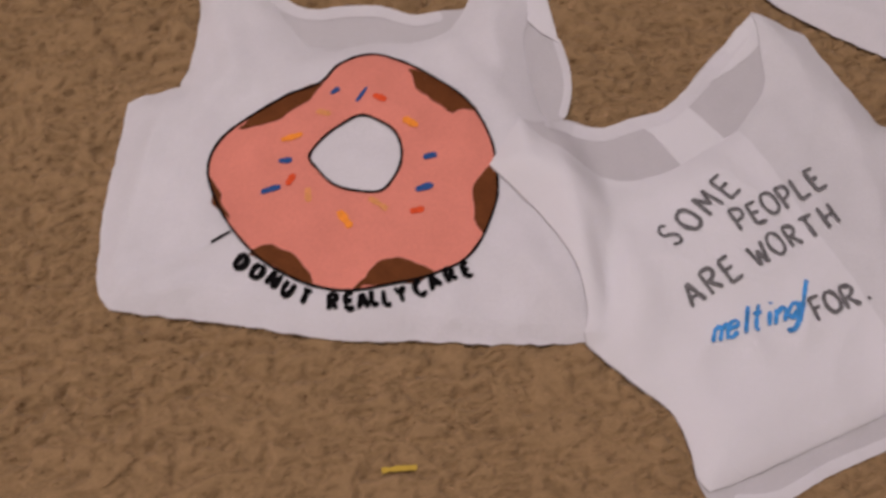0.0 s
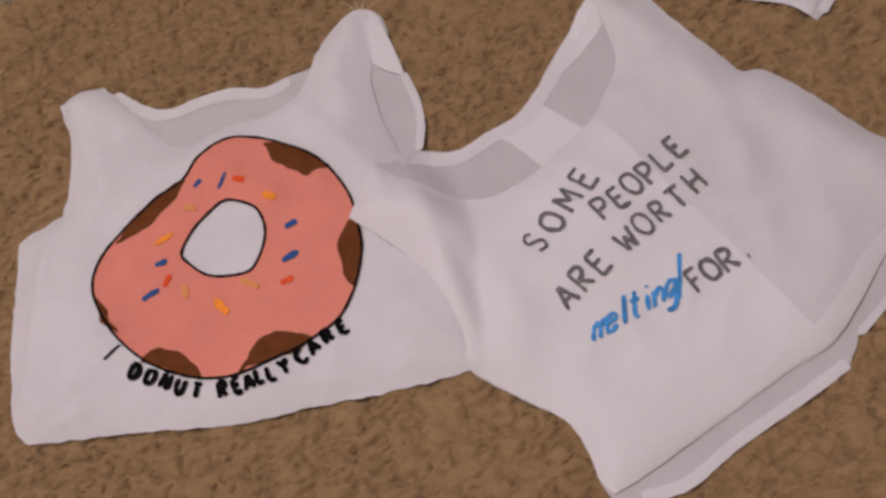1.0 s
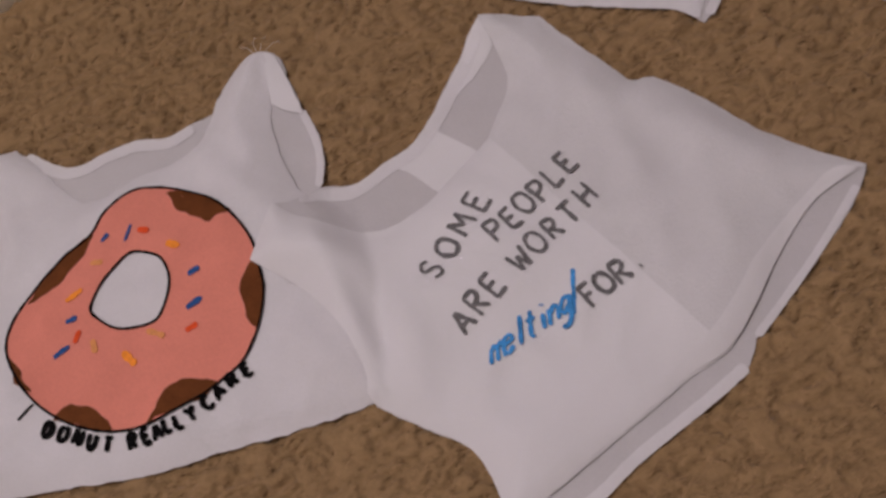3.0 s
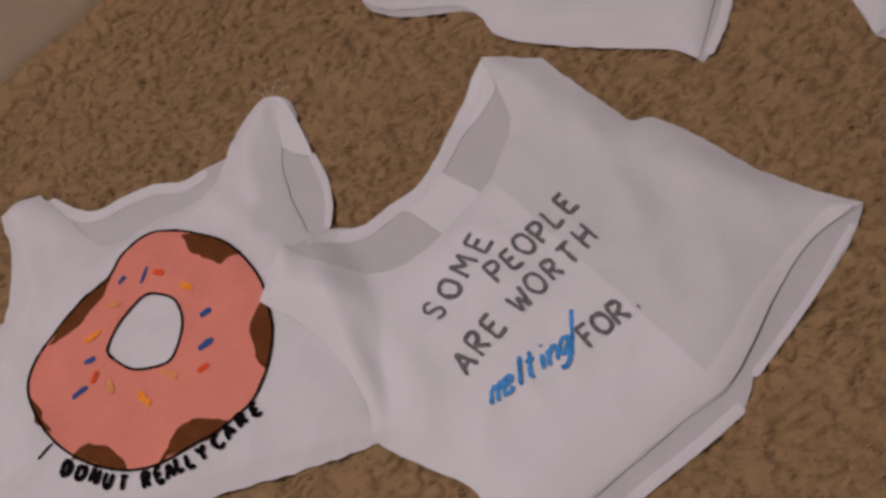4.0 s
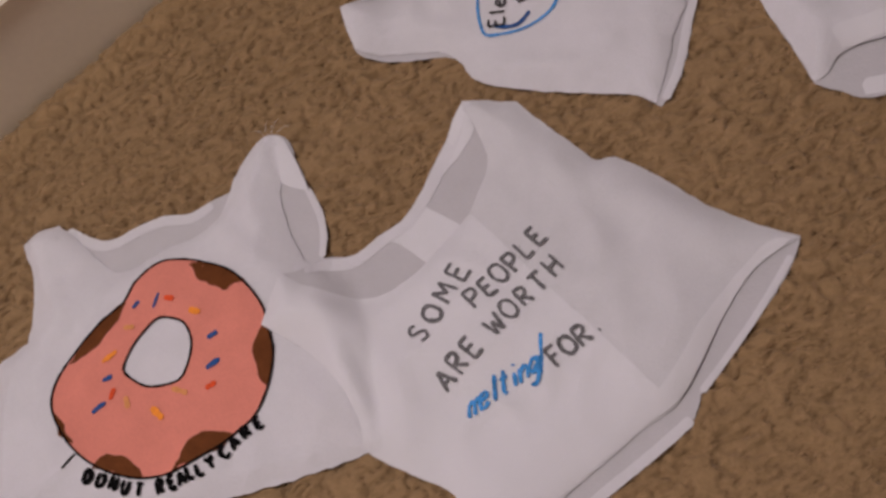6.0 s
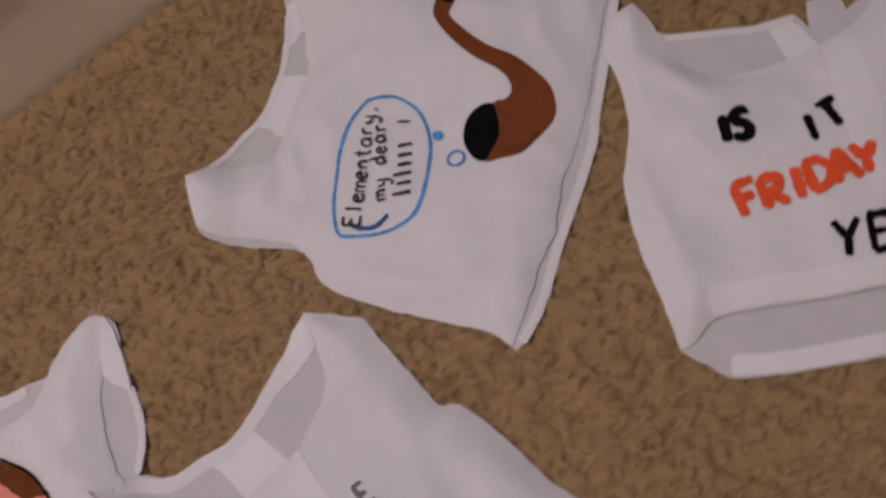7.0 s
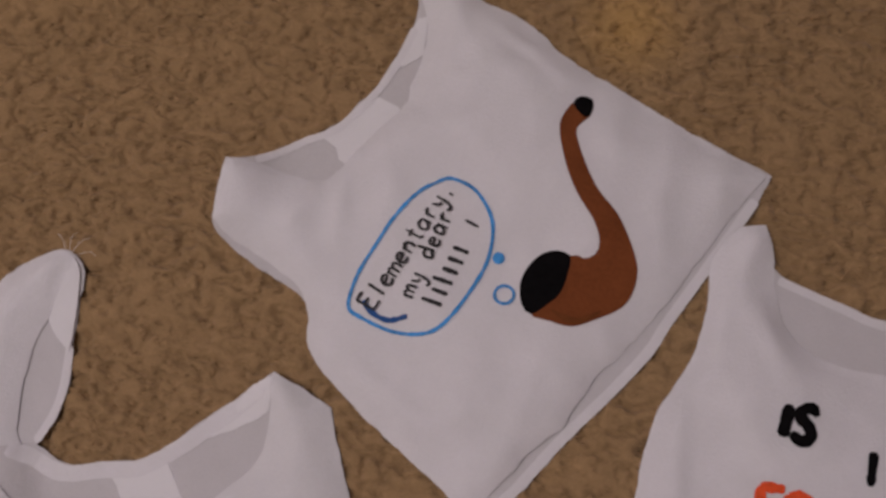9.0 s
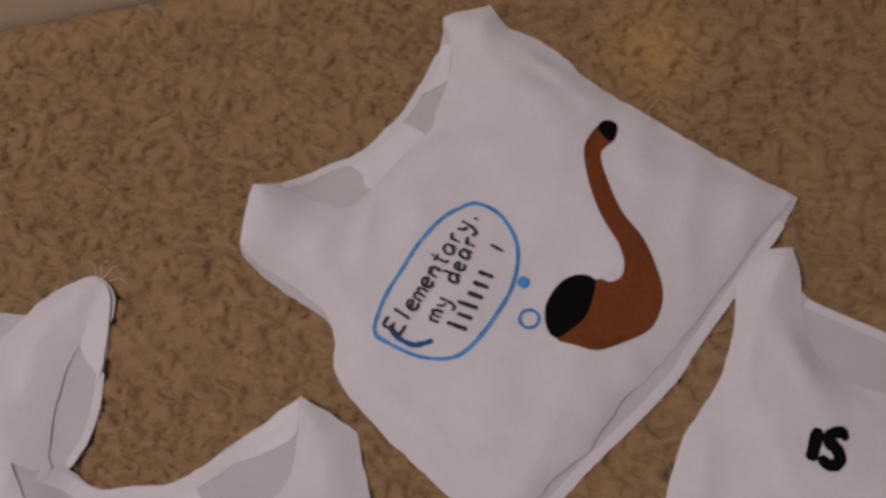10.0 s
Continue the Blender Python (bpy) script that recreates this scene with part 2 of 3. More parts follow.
# Marker letters: strokes apart by a slash, in cap heights.
LETTERS = {
    "A": "0,0 .33,1/.33,1 .66,0/.12,.36 .56,.36", "C": ".6,.85 .35,1 .05,.7 .03,.35 .3,0 .62,.15", "D": ".05,1 .05,0/0,1 .4,.93 .62,.55 .45,.12 .02,0",
    "E": ".05,1 .05,0/.03,1 .55,1/.05,.52 .45,.54/.03,0 .58,0", "F": ".05,1 .05,0/.03,1 .58,1/.05,.54 .45,.56", "H": ".05,1 .05,0/.6,1 .6,0/.05,.5 .6,.52",
    "I": ".1,1 .1,0", "L": ".05,1 .05,0/.03,0 .55,.02", "M": "0,0 .08,1/.08,1 .36,.35/.36,.35 .66,1/.66,1 .74,0", "N": ".04,0 .04,1/.04,1 .58,0/.58,0 .58,1",
    "O": ".35,1 .1,.88 0,.5 .12,.1 .36,0 .6,.14 .68,.5 .58,.88 .33,1", "P": ".05,1 .05,0/.03,1 .45,.95 .55,.72 .42,.5 .05,.44", "R": ".05,1 .05,0/.03,1 .45,.95 .54,.74 .4,.54 .06,.48/.22,.48 .6,0",
    "S": ".55,.86 .35,1 .1,.86 .12,.62 .4,.46 .55,.25 .35,.02 .02,.12", "T": ".32,1 .32,0/0,1 .66,1", "U": ".03,1 .04,.3 .3,0 .56,.3 .58,1", "W": "0,1 .18,0/.18,0 .38,.7/.38,.7 .58,0/.58,0 .78,1",
    "Y": "0,1 .3,.5/.62,1 .3,.5/.3,.5 .28,0", "a": ".44,.5 .2,.56 .02,.3 .15,0 .4,.2 .45,.52/.45,.52 .48,0", "d": ".42,.48 .2,.54 .02,.28 .15,0 .42,.18/.45,1 .46,0",
    "e": ".03,.3 .42,.36 .3,.56 .08,.48 .03,.2 .2,0 .46,.1", "g": ".42,.48 .2,.56 .03,.3 .2,.05 .42,.25/.45,.54 .45,-.2 .25,-.42 .02,-.28", "i": ".08,.55 .1,0/.1,.82 .12,.86", "l": ".08,1 .08,0",
    "m": ".02,.54 .04,0/.04,.36 .18,.56 .3,.4 .31,0/.31,.36 .45,.56 .57,.4 .6,0", "n": ".02,.54 .04,0/.04,.36 .22,.56 .38,.4 .4,0", "r": ".04,.54 .06,0/.06,.34 .2,.54 .36,.5", "t": ".18,.95 .18,.08 .36,0/.0,.62 .38,.64",
    "y": ".02,.54 .1,.2 .28,.14/.42,.54 .38,-.1 .22,-.4 0,-.3", ".": ".05,.04 .09,.06", ",": ".1,.1 .04,-.1",
}


def lettering(text, start, end, tall, height, mat, parent, origin, thick=0.002, slant=0.0, wide=1.0, jitter=0.05, seed=1, lift=0.0016, turn=0.0):
    """Hand lettering with a marker: one mesh for a word, its letters' centres from start to end (plan, millimetres)."""
    rng = random.Random(seed)
    a, b = Vector(start) / 1000, Vector(end) / 1000
    along = (b - a).normalized()
    angle = math.atan2(along.y, along.x) + radians(turn)
    verts, faces, layer = [], [], 0
    for i, ch in enumerate(text):
        if ch == " ":
            continue
        runs = [[Vector([float(c) for c in w.split(",")]) for w in run.split()] for run in LETTERS[ch].split("/")]
        middle = max(p.x for run in runs for p in run) / 2
        size = tall * (1 + rng.uniform(-jitter, jitter))
        mid = a.lerp(b, i / max(1, len(text) - 1)) + Vector((-along.y, along.x)) * tall * rng.uniform(-jitter, jitter)
        lean = angle + rng.uniform(-1, 1) * jitter * 1.6
        c, n = math.cos(lean), math.sin(lean)
        for run in runs:
            points = []
            for p in run:
                x = (p.x - middle + (p.y - 0.5) * slant + rng.uniform(-1, 1) * jitter * 0.5) * size * wide
                y = (p.y - 0.5 + rng.uniform(-1, 1) * jitter * 0.5) * size
                points.append(mid + Vector((x * c - y * n, x * n + y * c)))
            v, f = ribbon(points, thick * rng.uniform(0.88, 1.12), False)
            z = height(v) + lift + layer * 0.00003
            faces += [tuple(k + len(verts) for k in q) for q in f]
            verts += [(x - origin[0], y - origin[1], h - origin[2]) for (x, y), h in zip(v, z)]
            layer += 1
    return tagged(mesh_object("lettering", verts, faces, mat, parent), mat.name.replace("_", " ") + " lettering")


# ---- room ----
def box(name, lo, hi, mat):
    bm = bmesh.new()
    bmesh.ops.create_cube(bm, size=1)
    for v in bm.verts:
        v.co = [lo[i] + (v.co[i] + 0.5) * (hi[i] - lo[i]) for i in range(3)]
    bmesh.ops.bevel(bm, geom=bm.edges[:], offset=0.003, segments=1)
    me = bpy.data.meshes.new(name)
    bm.to_mesh(me)
    bm.free()
    me.materials.append(mat)
    ob = new(name, me)
    ob.matrix_world = ROOM
    return ob


PILE_DEEP = 0.009  # backing under the datum
PILE_TOP = 0.004  # the pile's top, on which things lie
floor = tagged(box("floor", (U0, V0, -0.06), (U1, 0.10, -PILE_DEEP), CARPET), "beige wall-to-wall carpet with a short dense pile", "carpet", kind="structure")
for name, lo, hi in (
    ("wall_north", (U0, 0.016, -0.06), (U1, 0.12, HIGH)),
    ("wall_south", (U0, V0 - 0.1, -0.06), (U1, V0, HIGH)),
    ("wall_west", (U0 - 0.1, V0 - 0.1, -0.06), (U0, 0.12, HIGH)),
    ("wall_east", (U1, V0 - 0.1, -0.06), (U1 + 0.1, 0.12, HIGH)),
):
    # only the north wall is seen; the others are cream to brighten the skirting
    paint = WALL_PAINT if name == "wall_north" else CREAM_BOUNCE_PAINT
    tagged(box(name, lo, hi, paint), "plain lavender painted wall" if paint == WALL_PAINT else "unseen wall in cream that bounces fill light", "wall", kind="structure")
tagged(box("ceiling", (U0 - 0.1, V0 - 0.1, HIGH), (U1 + 0.1, 0.12, HIGH + 0.1), CEILING_PAINT), "plain white painted ceiling", "ceiling", kind="structure")


def baseboard():
    """Moulded skirting: tall flat face, a bead, a stepped cap."""
    profile = [(0.0, -0.012), (0.0, 0.083), (-0.002, 0.085), (-0.005, 0.087), (-0.006, 0.091), (-0.004, 0.095), (0.001, 0.097), (0.003, 0.099),
               (0.004, 0.114), (0.006, 0.119), (0.010, 0.126), (0.012, 0.131), (0.016, 0.132), (0.016, -0.012)]
    n = len(profile)
    verts = [(u, v, z) for u in (U0, U1) for v, z in profile]
    faces = [(i, (i + 1) % n, (i + 1) % n + n, i + n) for i in range(n)] + [tuple(range(n))[::-1], tuple(range(n, 2 * n))]
    ob = mesh_object("baseboard", verts, [tuple(reversed(f)) for f in faces], GLOSS_WHITE, smooth=False)
    ob.matrix_world = ROOM
    return tagged(ob, "cream painted wooden baseboard with a moulded bead and cap", "baseboard", kind="structure")


baseboard()


def lattice_noise(x, y, size, seed):
    """Smooth noise from -1 to 1 on a lattice of that size, for whole arrays of places."""
    table = np.random.default_rng(seed).uniform(-1, 1, (256, 256))
    u, v = x / size, y / size
    i, j = np.floor(u).astype(int), np.floor(v).astype(int)
    fu, fv = u - i, v - j
    fu, fv = fu * fu * (3 - 2 * fu), fv * fv * (3 - 2 * fv)
    at = lambda a, b: table[a % 256, b % 256]
    return (at(i, j) * (1 - fu) + at(i + 1, j) * fu) * (1 - fv) + (at(i, j + 1) * (1 - fu) + at(i + 1, j + 1) * fu) * fv


LAY = 0.15  # the way the pile leans, from the x axis


def wool_height(x, y):
    """Brushed wool: soft lumps drawn out along the lay, with short crooked clefts between the tufts, rolled up against the skirting."""
    along, across = x * math.cos(LAY) + y * math.sin(LAY), y * math.cos(LAY) - x * math.sin(LAY)
    wx = along + 0.0024 * lattice_noise(x, y, 0.006, 1) + 0.003 * lattice_noise(x, y, 0.02, 11)
    wy = across + 0.0020 * lattice_noise(x, y, 0.006, 2) + 0.003 * lattice_noise(x, y, 0.02, 12)
    tuft = lattice_noise(wx * 0.5, wy * 1.1, 0.0052, 3)
    ridge = np.exp(-((tuft / 0.26) ** 2))
    some = np.clip(0.6 + 0.4 * lattice_noise(x, y, 0.011, 4) + 0.2 * lattice_noise(x, y, 0.06, 14), 0, 1)
    pits = np.clip(lattice_noise(wx * 0.5, wy * 1.15, 0.0032, 5) - 0.40, 0, 1)
    lumps = lattice_noise(wx * 0.6, wy, 0.0034, 6) * 0.0005 + lattice_noise(wx * 0.6, wy, 0.0105, 7) * 0.0008 + lattice_noise(x, y, 0.05, 8) * 0.0007
    z = PILE_TOP + np.maximum(np.minimum(-0.0010 + 1.5 * lumps + 0.0012 * np.abs(tuft) - 0.0042 * ridge * some - 0.0062 * pits, 0.0002), -0.0095)
    v = (y - CORNER.y) * ROOM[0][0] - (x - CORNER.x) * ROOM[1][0]
    return z + 0.0045 * np.exp(-(((v + 0.017) / 0.011) ** 2)) - 0.006 * np.exp(-((v / 0.004) ** 2))


def sheet_mesh(name, corners, count, mat, parent, label):
    """A fine sheet of wool over a rectangle of the room (u0, u1, v0, v1)."""
    u0, u1, v0, v1 = corners
    us, vs = np.linspace(u0, u1, count[0]), np.linspace(v0, v1, count[1])
    gu, gv = (a.ravel() for a in np.meshgrid(us, vs))
    x = ROOM[0][0] * gu + ROOM[0][1] * gv + ROOM[0][3]
    y = ROOM[1][0] * gu + ROOM[1][1] * gv + ROOM[1][3]
    co = np.stack([x, y, wool_height(x, y)], 1)
    nu, nv = count
    k = (np.arange(nv - 1)[:, None] * nu + np.arange(nu - 1)[None]).ravel()
    quads = np.stack([k, k + 1, k + 1 + nu, k + nu], 1)
    me = bpy.data.meshes.new(name)
    me.vertices.add(len(co))
    me.vertices.foreach_set("co", co.ravel())
    me.loops.add(quads.size)
    me.loops.foreach_set("vertex_index", quads.ravel().astype(np.int32))
    me.polygons.add(len(quads))
    me.polygons.foreach_set("loop_start", np.arange(0, quads.size, 4, dtype=np.int32))
    me.update(calc_edges=True)
    me.polygons.foreach_set("use_smooth", np.ones(len(quads), bool))
    me.materials.append(mat)
    ob = new(name, me)
    ob.parent = parent
    ob.matrix_parent_inverse = parent.matrix_world.inverted()
    return tagged(ob, label, kind="stuff")


sheet_mesh("carpet_pile", (-0.42, 0.86, -0.66, -0.001), (1060, 550), PILE, floor, "dense matted beige carpet pile")
for corners in ((U0, -0.42, V0, -0.001), (0.86, U1, V0, -0.001), (-0.42, 0.86, V0, -0.66)):
    sheet_mesh("carpet_pile", corners, (120, 120), PILE, floor, "dense matted beige carpet pile")


def carpet_fuzz():
    """Stray fibres that stand out of the pile."""
    rng = np.random.default_rng(4)
    n = 300000
    u, v = rng.uniform(-0.42, 0.86, n), rng.uniform(-0.66, -0.003, n)
    root = np.stack([ROOM[0][0] * u + ROOM[0][1] * v + ROOM[0][3], ROOM[1][0] * u + ROOM[1][1] * v + ROOM[1][3]], 1)
    base = wool_height(root[:, 0], root[:, 1])
    a = LAY + rng.normal(0, 0.4, n) + math.pi * (rng.uniform(0, 1, n) < 0.3)
    way = np.stack([np.cos(a), np.sin(a)], 1)
    side = np.stack([-way[:, 1], way[:, 0]], 1) * 0.00033
    length = rng.uniform(0.0016, 0.0056, n)[:, None]
    verts = np.empty((n, 3, 3))
    verts[:, 0, :2], verts[:, 0, 2] = root - side, base - 0.0002
    verts[:, 1, :2], verts[:, 1, 2] = root + side, base - 0.0002
    verts[:, 2, :2], verts[:, 2, 2] = root + way * length, np.minimum(base + rng.uniform(0.0004, 0.0022, n), PILE_TOP + 0.0005)
    me = bpy.data.meshes.new("carpet_fibres")
    me.vertices.add(n * 3)
    me.vertices.foreach_set("co", verts.ravel())
    me.loops.add(n * 3)
    me.loops.foreach_set("vertex_index", np.arange(n * 3, dtype=np.int32))
    me.polygons.add(n)
    me.polygons.foreach_set("loop_start", np.arange(0, n * 3, 3, dtype=np.int32))
    me.update(calc_edges=True)
    me.materials.append(FIBRE)
    ob = new("carpet_fibres", me)
    ob.parent = floor
    ob.matrix_parent_inverse = floor.matrix_world.inverted()
    return tagged(ob, "stray beige carpet fibres", kind="stuff")


carpet_fuzz()


# ---- shirts ----
def shirt_heights(front_ring, back_ring, seed, bumps=(), folds=(), puff=0.0095, lift=None, mouths=()):
    """Heights of the top of a shirt's front and back panels over the pile; bumps: x, y, radius, height; folds: x0, y0, x1, y1, width, height (mm)."""
    def extra(p):
        z = np.zeros(len(p))
        for x, y, r, h in bumps:
            z += h / 1000 * np.exp(-((p[:, 0] - x / 1000) ** 2 + (p[:, 1] - y / 1000) ** 2) / (r / 1000) ** 2)
        if lift:
            z += lift(p)
        return z

    def creases(p):
        z = np.array([noise.noise(Vector((x * 17, y * 17, seed))) * 0.0046 + (0.3 - abs(noise.noise(Vector((x * 30, y * 22, seed + 7))))) * 0.0042 + noise.noise(Vector((x * 60, y * 60, seed + 3))) * 0.0007 for x, y in p])
        for x0, y0, x1, y1, w, h in folds:
            a, b = np.array([x0, y0]) / 1000, np.array([x1, y1]) / 1000
            s = np.clip(((p - a) @ (b - a)) / ((b - a) @ (b - a)), 0, 1)
            d = np.linalg.norm(p - (a + s[:, None] * (b - a)), axis=1)
            z += 1.6 * h / 1000 * np.exp(-((d / (w / 1000)) ** 2)) * (0.35 + 0.65 * np.sin(math.pi * np.clip(s, 0.02, 0.98)))
        return z

    def back(p):
        d = edge_distance(p, back_ring)
        return PILE_TOP + 0.0006 + 0.0006 * (1 - np.exp(-d / 0.012)) + extra(p)

    def front(p):
        d = edge_distance(p, front_ring)
        soft = 1 - np.exp(-d / 0.015)
        z = PILE_TOP + 0.0012 + puff * soft + creases(p) * (0.3 + 0.7 * soft) + extra(p)
        for x0, y0, x1, y1, w, h in mouths:
            a, b = np.array([x0, y0]) / 1000, np.array([x1, y1]) / 1000
            s = np.clip(((p - a) @ (b - a)) / ((b - a) @ (b - a)), 0, 1)
            d = np.linalg.norm(p - (a + s[:, None] * (b - a)), axis=1)
            z += 0.4 * h / 1000 * np.exp(-((d / (w / 1000)) ** 2)) * np.sin(math.pi * np.clip(s, 0.06, 0.94)) ** 0.6
        return np.maximum(z, back(p) + 0.0009)

    return front, back


def tank_top(front_text, back_text, centre, label, seed, rag=0.0008, fabric=COTTON, **kw):
    """A small white tank top lying flat: back panel, front panel, and what the caller draws on it."""
    ob = new("tank_top")
    origin = (centre[0] / 1000, centre[1] / 1000, PILE_TOP)
    ob.location = origin
    tagged(ob, label, "tank top", "decorated tank tops on the carpet")
    front_ring, back_ring = loop(front_text, seed=seed, fray=min(rag, 0.0012)), loop(back_text, seed=seed + 0.5, fray=rag)
    front, back = shirt_heights(front_ring, back_ring, seed, **kw)
    # the back's grey includes the shade within neck, armhole and hem openings
    cloth("back_panel", back_ring, back, COTTON_THIN_SHADED, ob, origin)
    cloth("front_panel", front_ring, front, fabric, ob, origin, spacing=0.0036)
    return ob, origin, front, back, front_ring


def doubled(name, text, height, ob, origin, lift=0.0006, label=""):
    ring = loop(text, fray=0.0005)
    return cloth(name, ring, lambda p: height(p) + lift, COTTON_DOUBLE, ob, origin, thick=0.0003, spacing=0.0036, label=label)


# the tank top with the ring-shaped cake
DONUT_SIDE = "-172,297 -175,329 -174,373 -173,401! -166,406 -147,413! -143,431 -142,462 -148,487! -134,492 "
DONUT_HEM = "84,279! 36,275 -6,274 -48,272 -100,277 -156,280 -167,284"
ob, origin, front, back, under_ring = tank_top(
    DONUT_SIDE + "-120,494! -107,479 -93,460 -79,444! -65,443 -55,446 -41,450 -23,451 -11,455 -1,461 5,471 13,488 26,503 37,509 45,507! 44,473! 42,461 44,446 47,431 51,418 57,407 80,385 88,340 " + DONUT_HEM,
    DONUT_SIDE + "-121,494! -106,482 -96,472 -75,470 -59,474 -40,474 -22,469 -9,474 6,477 13,490 26,503 37,510 46,508 52,502 58,481 63,460 69,441 70,425 66,405 88,370 90,330 86,281! 36,277 -6,276 -48,274 -100,279 -156,283 -166,287",
    (-45, 370), "white cotton tank top with a drawn pink iced doughnut, on carpet", 1.0, rag=0.0017,
    bumps=((40, 502, 20, 4), (-62, 478, 28, 3), (-20, 476, 28, 3), (-134, 486, 18, 5), (-160, 300, 16, 3)),
    mouths=((-112, 478, -5, 458, 14, 4.0), (43, 475, 60, 405, 14, 3.5)),
    folds=((-150, 400, -164, 310, 6, 2.6), (-112, 318, -160, 292, 4, 1.8), (-120, 296, -150, 286, 4, 1.5), (42, 506, 44, 478, 3, -2.0), (-135, 470, -115, 420, 7, 2.0), (40, 330, 70, 290, 9, 2.2), (-70, 440, -100, 400, 8, 2), (60, 400, 75, 300, 9, 2.5), (0, 450, 40, 400, 8, 2), (-20, 285, 60, 285, 5, 1.2), (-110, 440, -150, 350, 9, 1.6), (20, 480, 30, 430, 6, 1.8)))
stroke("binding", line_points("-114,488 -102,477 -88,468 -75,466 -59,469 -40,470 -21,466 -5,471"), 0.0075, back, COTTON, ob, origin, lift=0.0007, label="white binding of the back neckline")
stroke("binding", line_points("61,462 66.5,442 67.5,426 64.5,410"), 0.0046, back, COTTON, ob, origin, lift=0.0007)
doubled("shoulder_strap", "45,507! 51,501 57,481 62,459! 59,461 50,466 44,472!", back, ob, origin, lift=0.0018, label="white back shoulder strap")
donut = "-31,436 -20,432 2,419 16,403 25,386 28,370 29,355 26,342 20,326 11,315 -4,307 -21,301 -39,296 -55,296 -73,301 -91,311 -106,325 -117,342 -123,358 -121,373 -113,386 -99,397 -85,408 -69,417 -61,429 -51,436 -41,438"
hole = "-71,370 -65,381 -55,391 -47,397 -39,396 -28,389 -23,378 -23,367 -27,357 -33,351 -44,351 -56,354 -65,361"


def ring_ink(name, outer_text, inner_text, height, mat, parent, origin, label):
    """Ink between two outlines."""
    v, tris = fill(loop(outer_text, fray=0), 0.0045)
    inner = loop(inner_text, fray=0)
    bm = bmesh.new()
    from mathutils.geometry import delaunay_2d_cdt
    outer = loop(outer_text, fray=0)
    grid = v[len(outer):]
    grid = grid[~inside(grid, inner)]
    grid = grid[edge_distance(grid, inner) > 0.002]
    pts = np.concatenate([outer, inner, grid])
    n, m = len(outer), len(inner)
    edges = [(i, (i + 1) % n) for i in range(n)] + [(n + i, n + (i + 1) % m) for i in range(m)]
    v, _, f, *_ = delaunay_2d_cdt([Vector(p) for p in pts], edges, [], 0, 1e-6)
    v = np.array([tuple(p) for p in v])
    mids = np.array([v[list(t)].mean(0) for t in f])
    keep = inside(mids, outer) & ~inside(mids, inner)
    z = height(v) + 0.0006
    made = [bm.verts.new((x - origin[0], y - origin[1], h - origin[2])) for (x, y), h in zip(v, z)]
    for t, k in zip(f, keep):
        if k:
            bm.faces.new([made[i] for i in t])
    bmesh.ops.delete(bm, geom=[q for q in bm.verts if not q.link_faces], context="VERTS")
    bmesh.ops.recalc_face_normals(bm, faces=bm.faces[:])
    if sum(q.normal.z for q in bm.faces) < 0:
        bmesh.ops.reverse_faces(bm, faces=bm.faces[:])
    for q in bm.faces:
        q.smooth = True
    return part(name, bm, mat, parent, label)


icing = ring_ink("icing", donut, hole, front, PINK, ob, origin, "pink marker icing")
for text in ("-22,431 2,420 16,404 10,404 4,402 -8,410 -17,417 -20,426", "27,373 29,355 23,332 18,341 17,355 19,365", "-44,296 -25,300 -2,306 -8,312 -24,315 -33,309 -39,301",
             "-96,313 -82,307 -68,299 -62,298 -70,311 -78,316 -91,318", "-122,355 -117,340 -110,331 -112,338 -117,348", "-69,417 -75,406 -91,391 -111,385 -99,397 -85,408"):
    ink("chocolate_patch", loop(text, fray=0.0022), front, BROWN, icing, origin, lift=0.0010, label="brown marker patch")
stroke("outline", line_points(donut), 0.0014, front, BLACK, icing, origin, closed=True, lift=0.0014, label="thin black marker outline")
stroke("outline", line_points(hole), 0.0014, front, BLACK, icing, origin, closed=True, lift=0.0014, label="thin black marker outline")
stroke("tick", line_points("-107,324 -116,317"), 0.0014, front, BLACK, ob, origin)
for mat, wide, texts in ((NAVY, 0.0034, ("-63,410 -59,414", "-11,372 -4,374", "-14,353 -5,357", "-87,367 -80,368", "-94,347 -84,351")), (NAVY, 0.0022, ("-49,406 -44,415",)),
                         (ORANGE, 0.0042, ("-23,396 -15,391", "-53,339 -46,330")), (ORANGE, 0.003, ("-87,380 -76,384",)), (RED, 0.0034, ("-40,410 -33,407", "-16,341 -9,343", "-81,352 -78,359")),
                         (YELLOW, 0.0032, ("-70,398 -62,396", "-70,351 -69,343", "-38,347 -28,341"))):
    for text in texts:
        stroke("sprinkle", line_points(text), wide, front, mat, icing, origin, lift=0.0013, label=mat.name.replace("_", " ") + " sprinkle")
arc = ((-99, 307.5), (-90.5, 303), (-82, 299), (-74, 295), (-65, 291.5), (-51, 289.5), (-42.5, 290), (-36, 291), (-30, 292.5), (-24, 293.5), (-17, 296), (-8, 300), (-1, 304), (7, 308), (15.5, 311.5))
turns = (-28, -28, -26, -24, -18, 0, 8, 12, 12, 14, 22, 28, 30, 27, 24)
for word, first in (("DONUT", 0), ("REALLY", 5), ("CARE", 11)):
    for k, ch in enumerate(word):
        x, y = arc[first + k]
        a = radians(turns[first + k])
        lettering(ch, (x - math.cos(a), y - math.sin(a)), (x + math.cos(a), y + math.sin(a)), 0.0076, front, BLACK, ob, origin, thick=0.0029, seed=first + k, wide=1.0, lift=0.0012)

# the tank top with the melting verse
SIDE_R = "173,483! 190,480 206,476! 213,463 223,448 237,427 244,418 255,416 275,396 298,367 322,346 "
SIDE_L = "130,214 127,229 119,245 99,260 77,278 77,290 75,302 68,321 50,347"


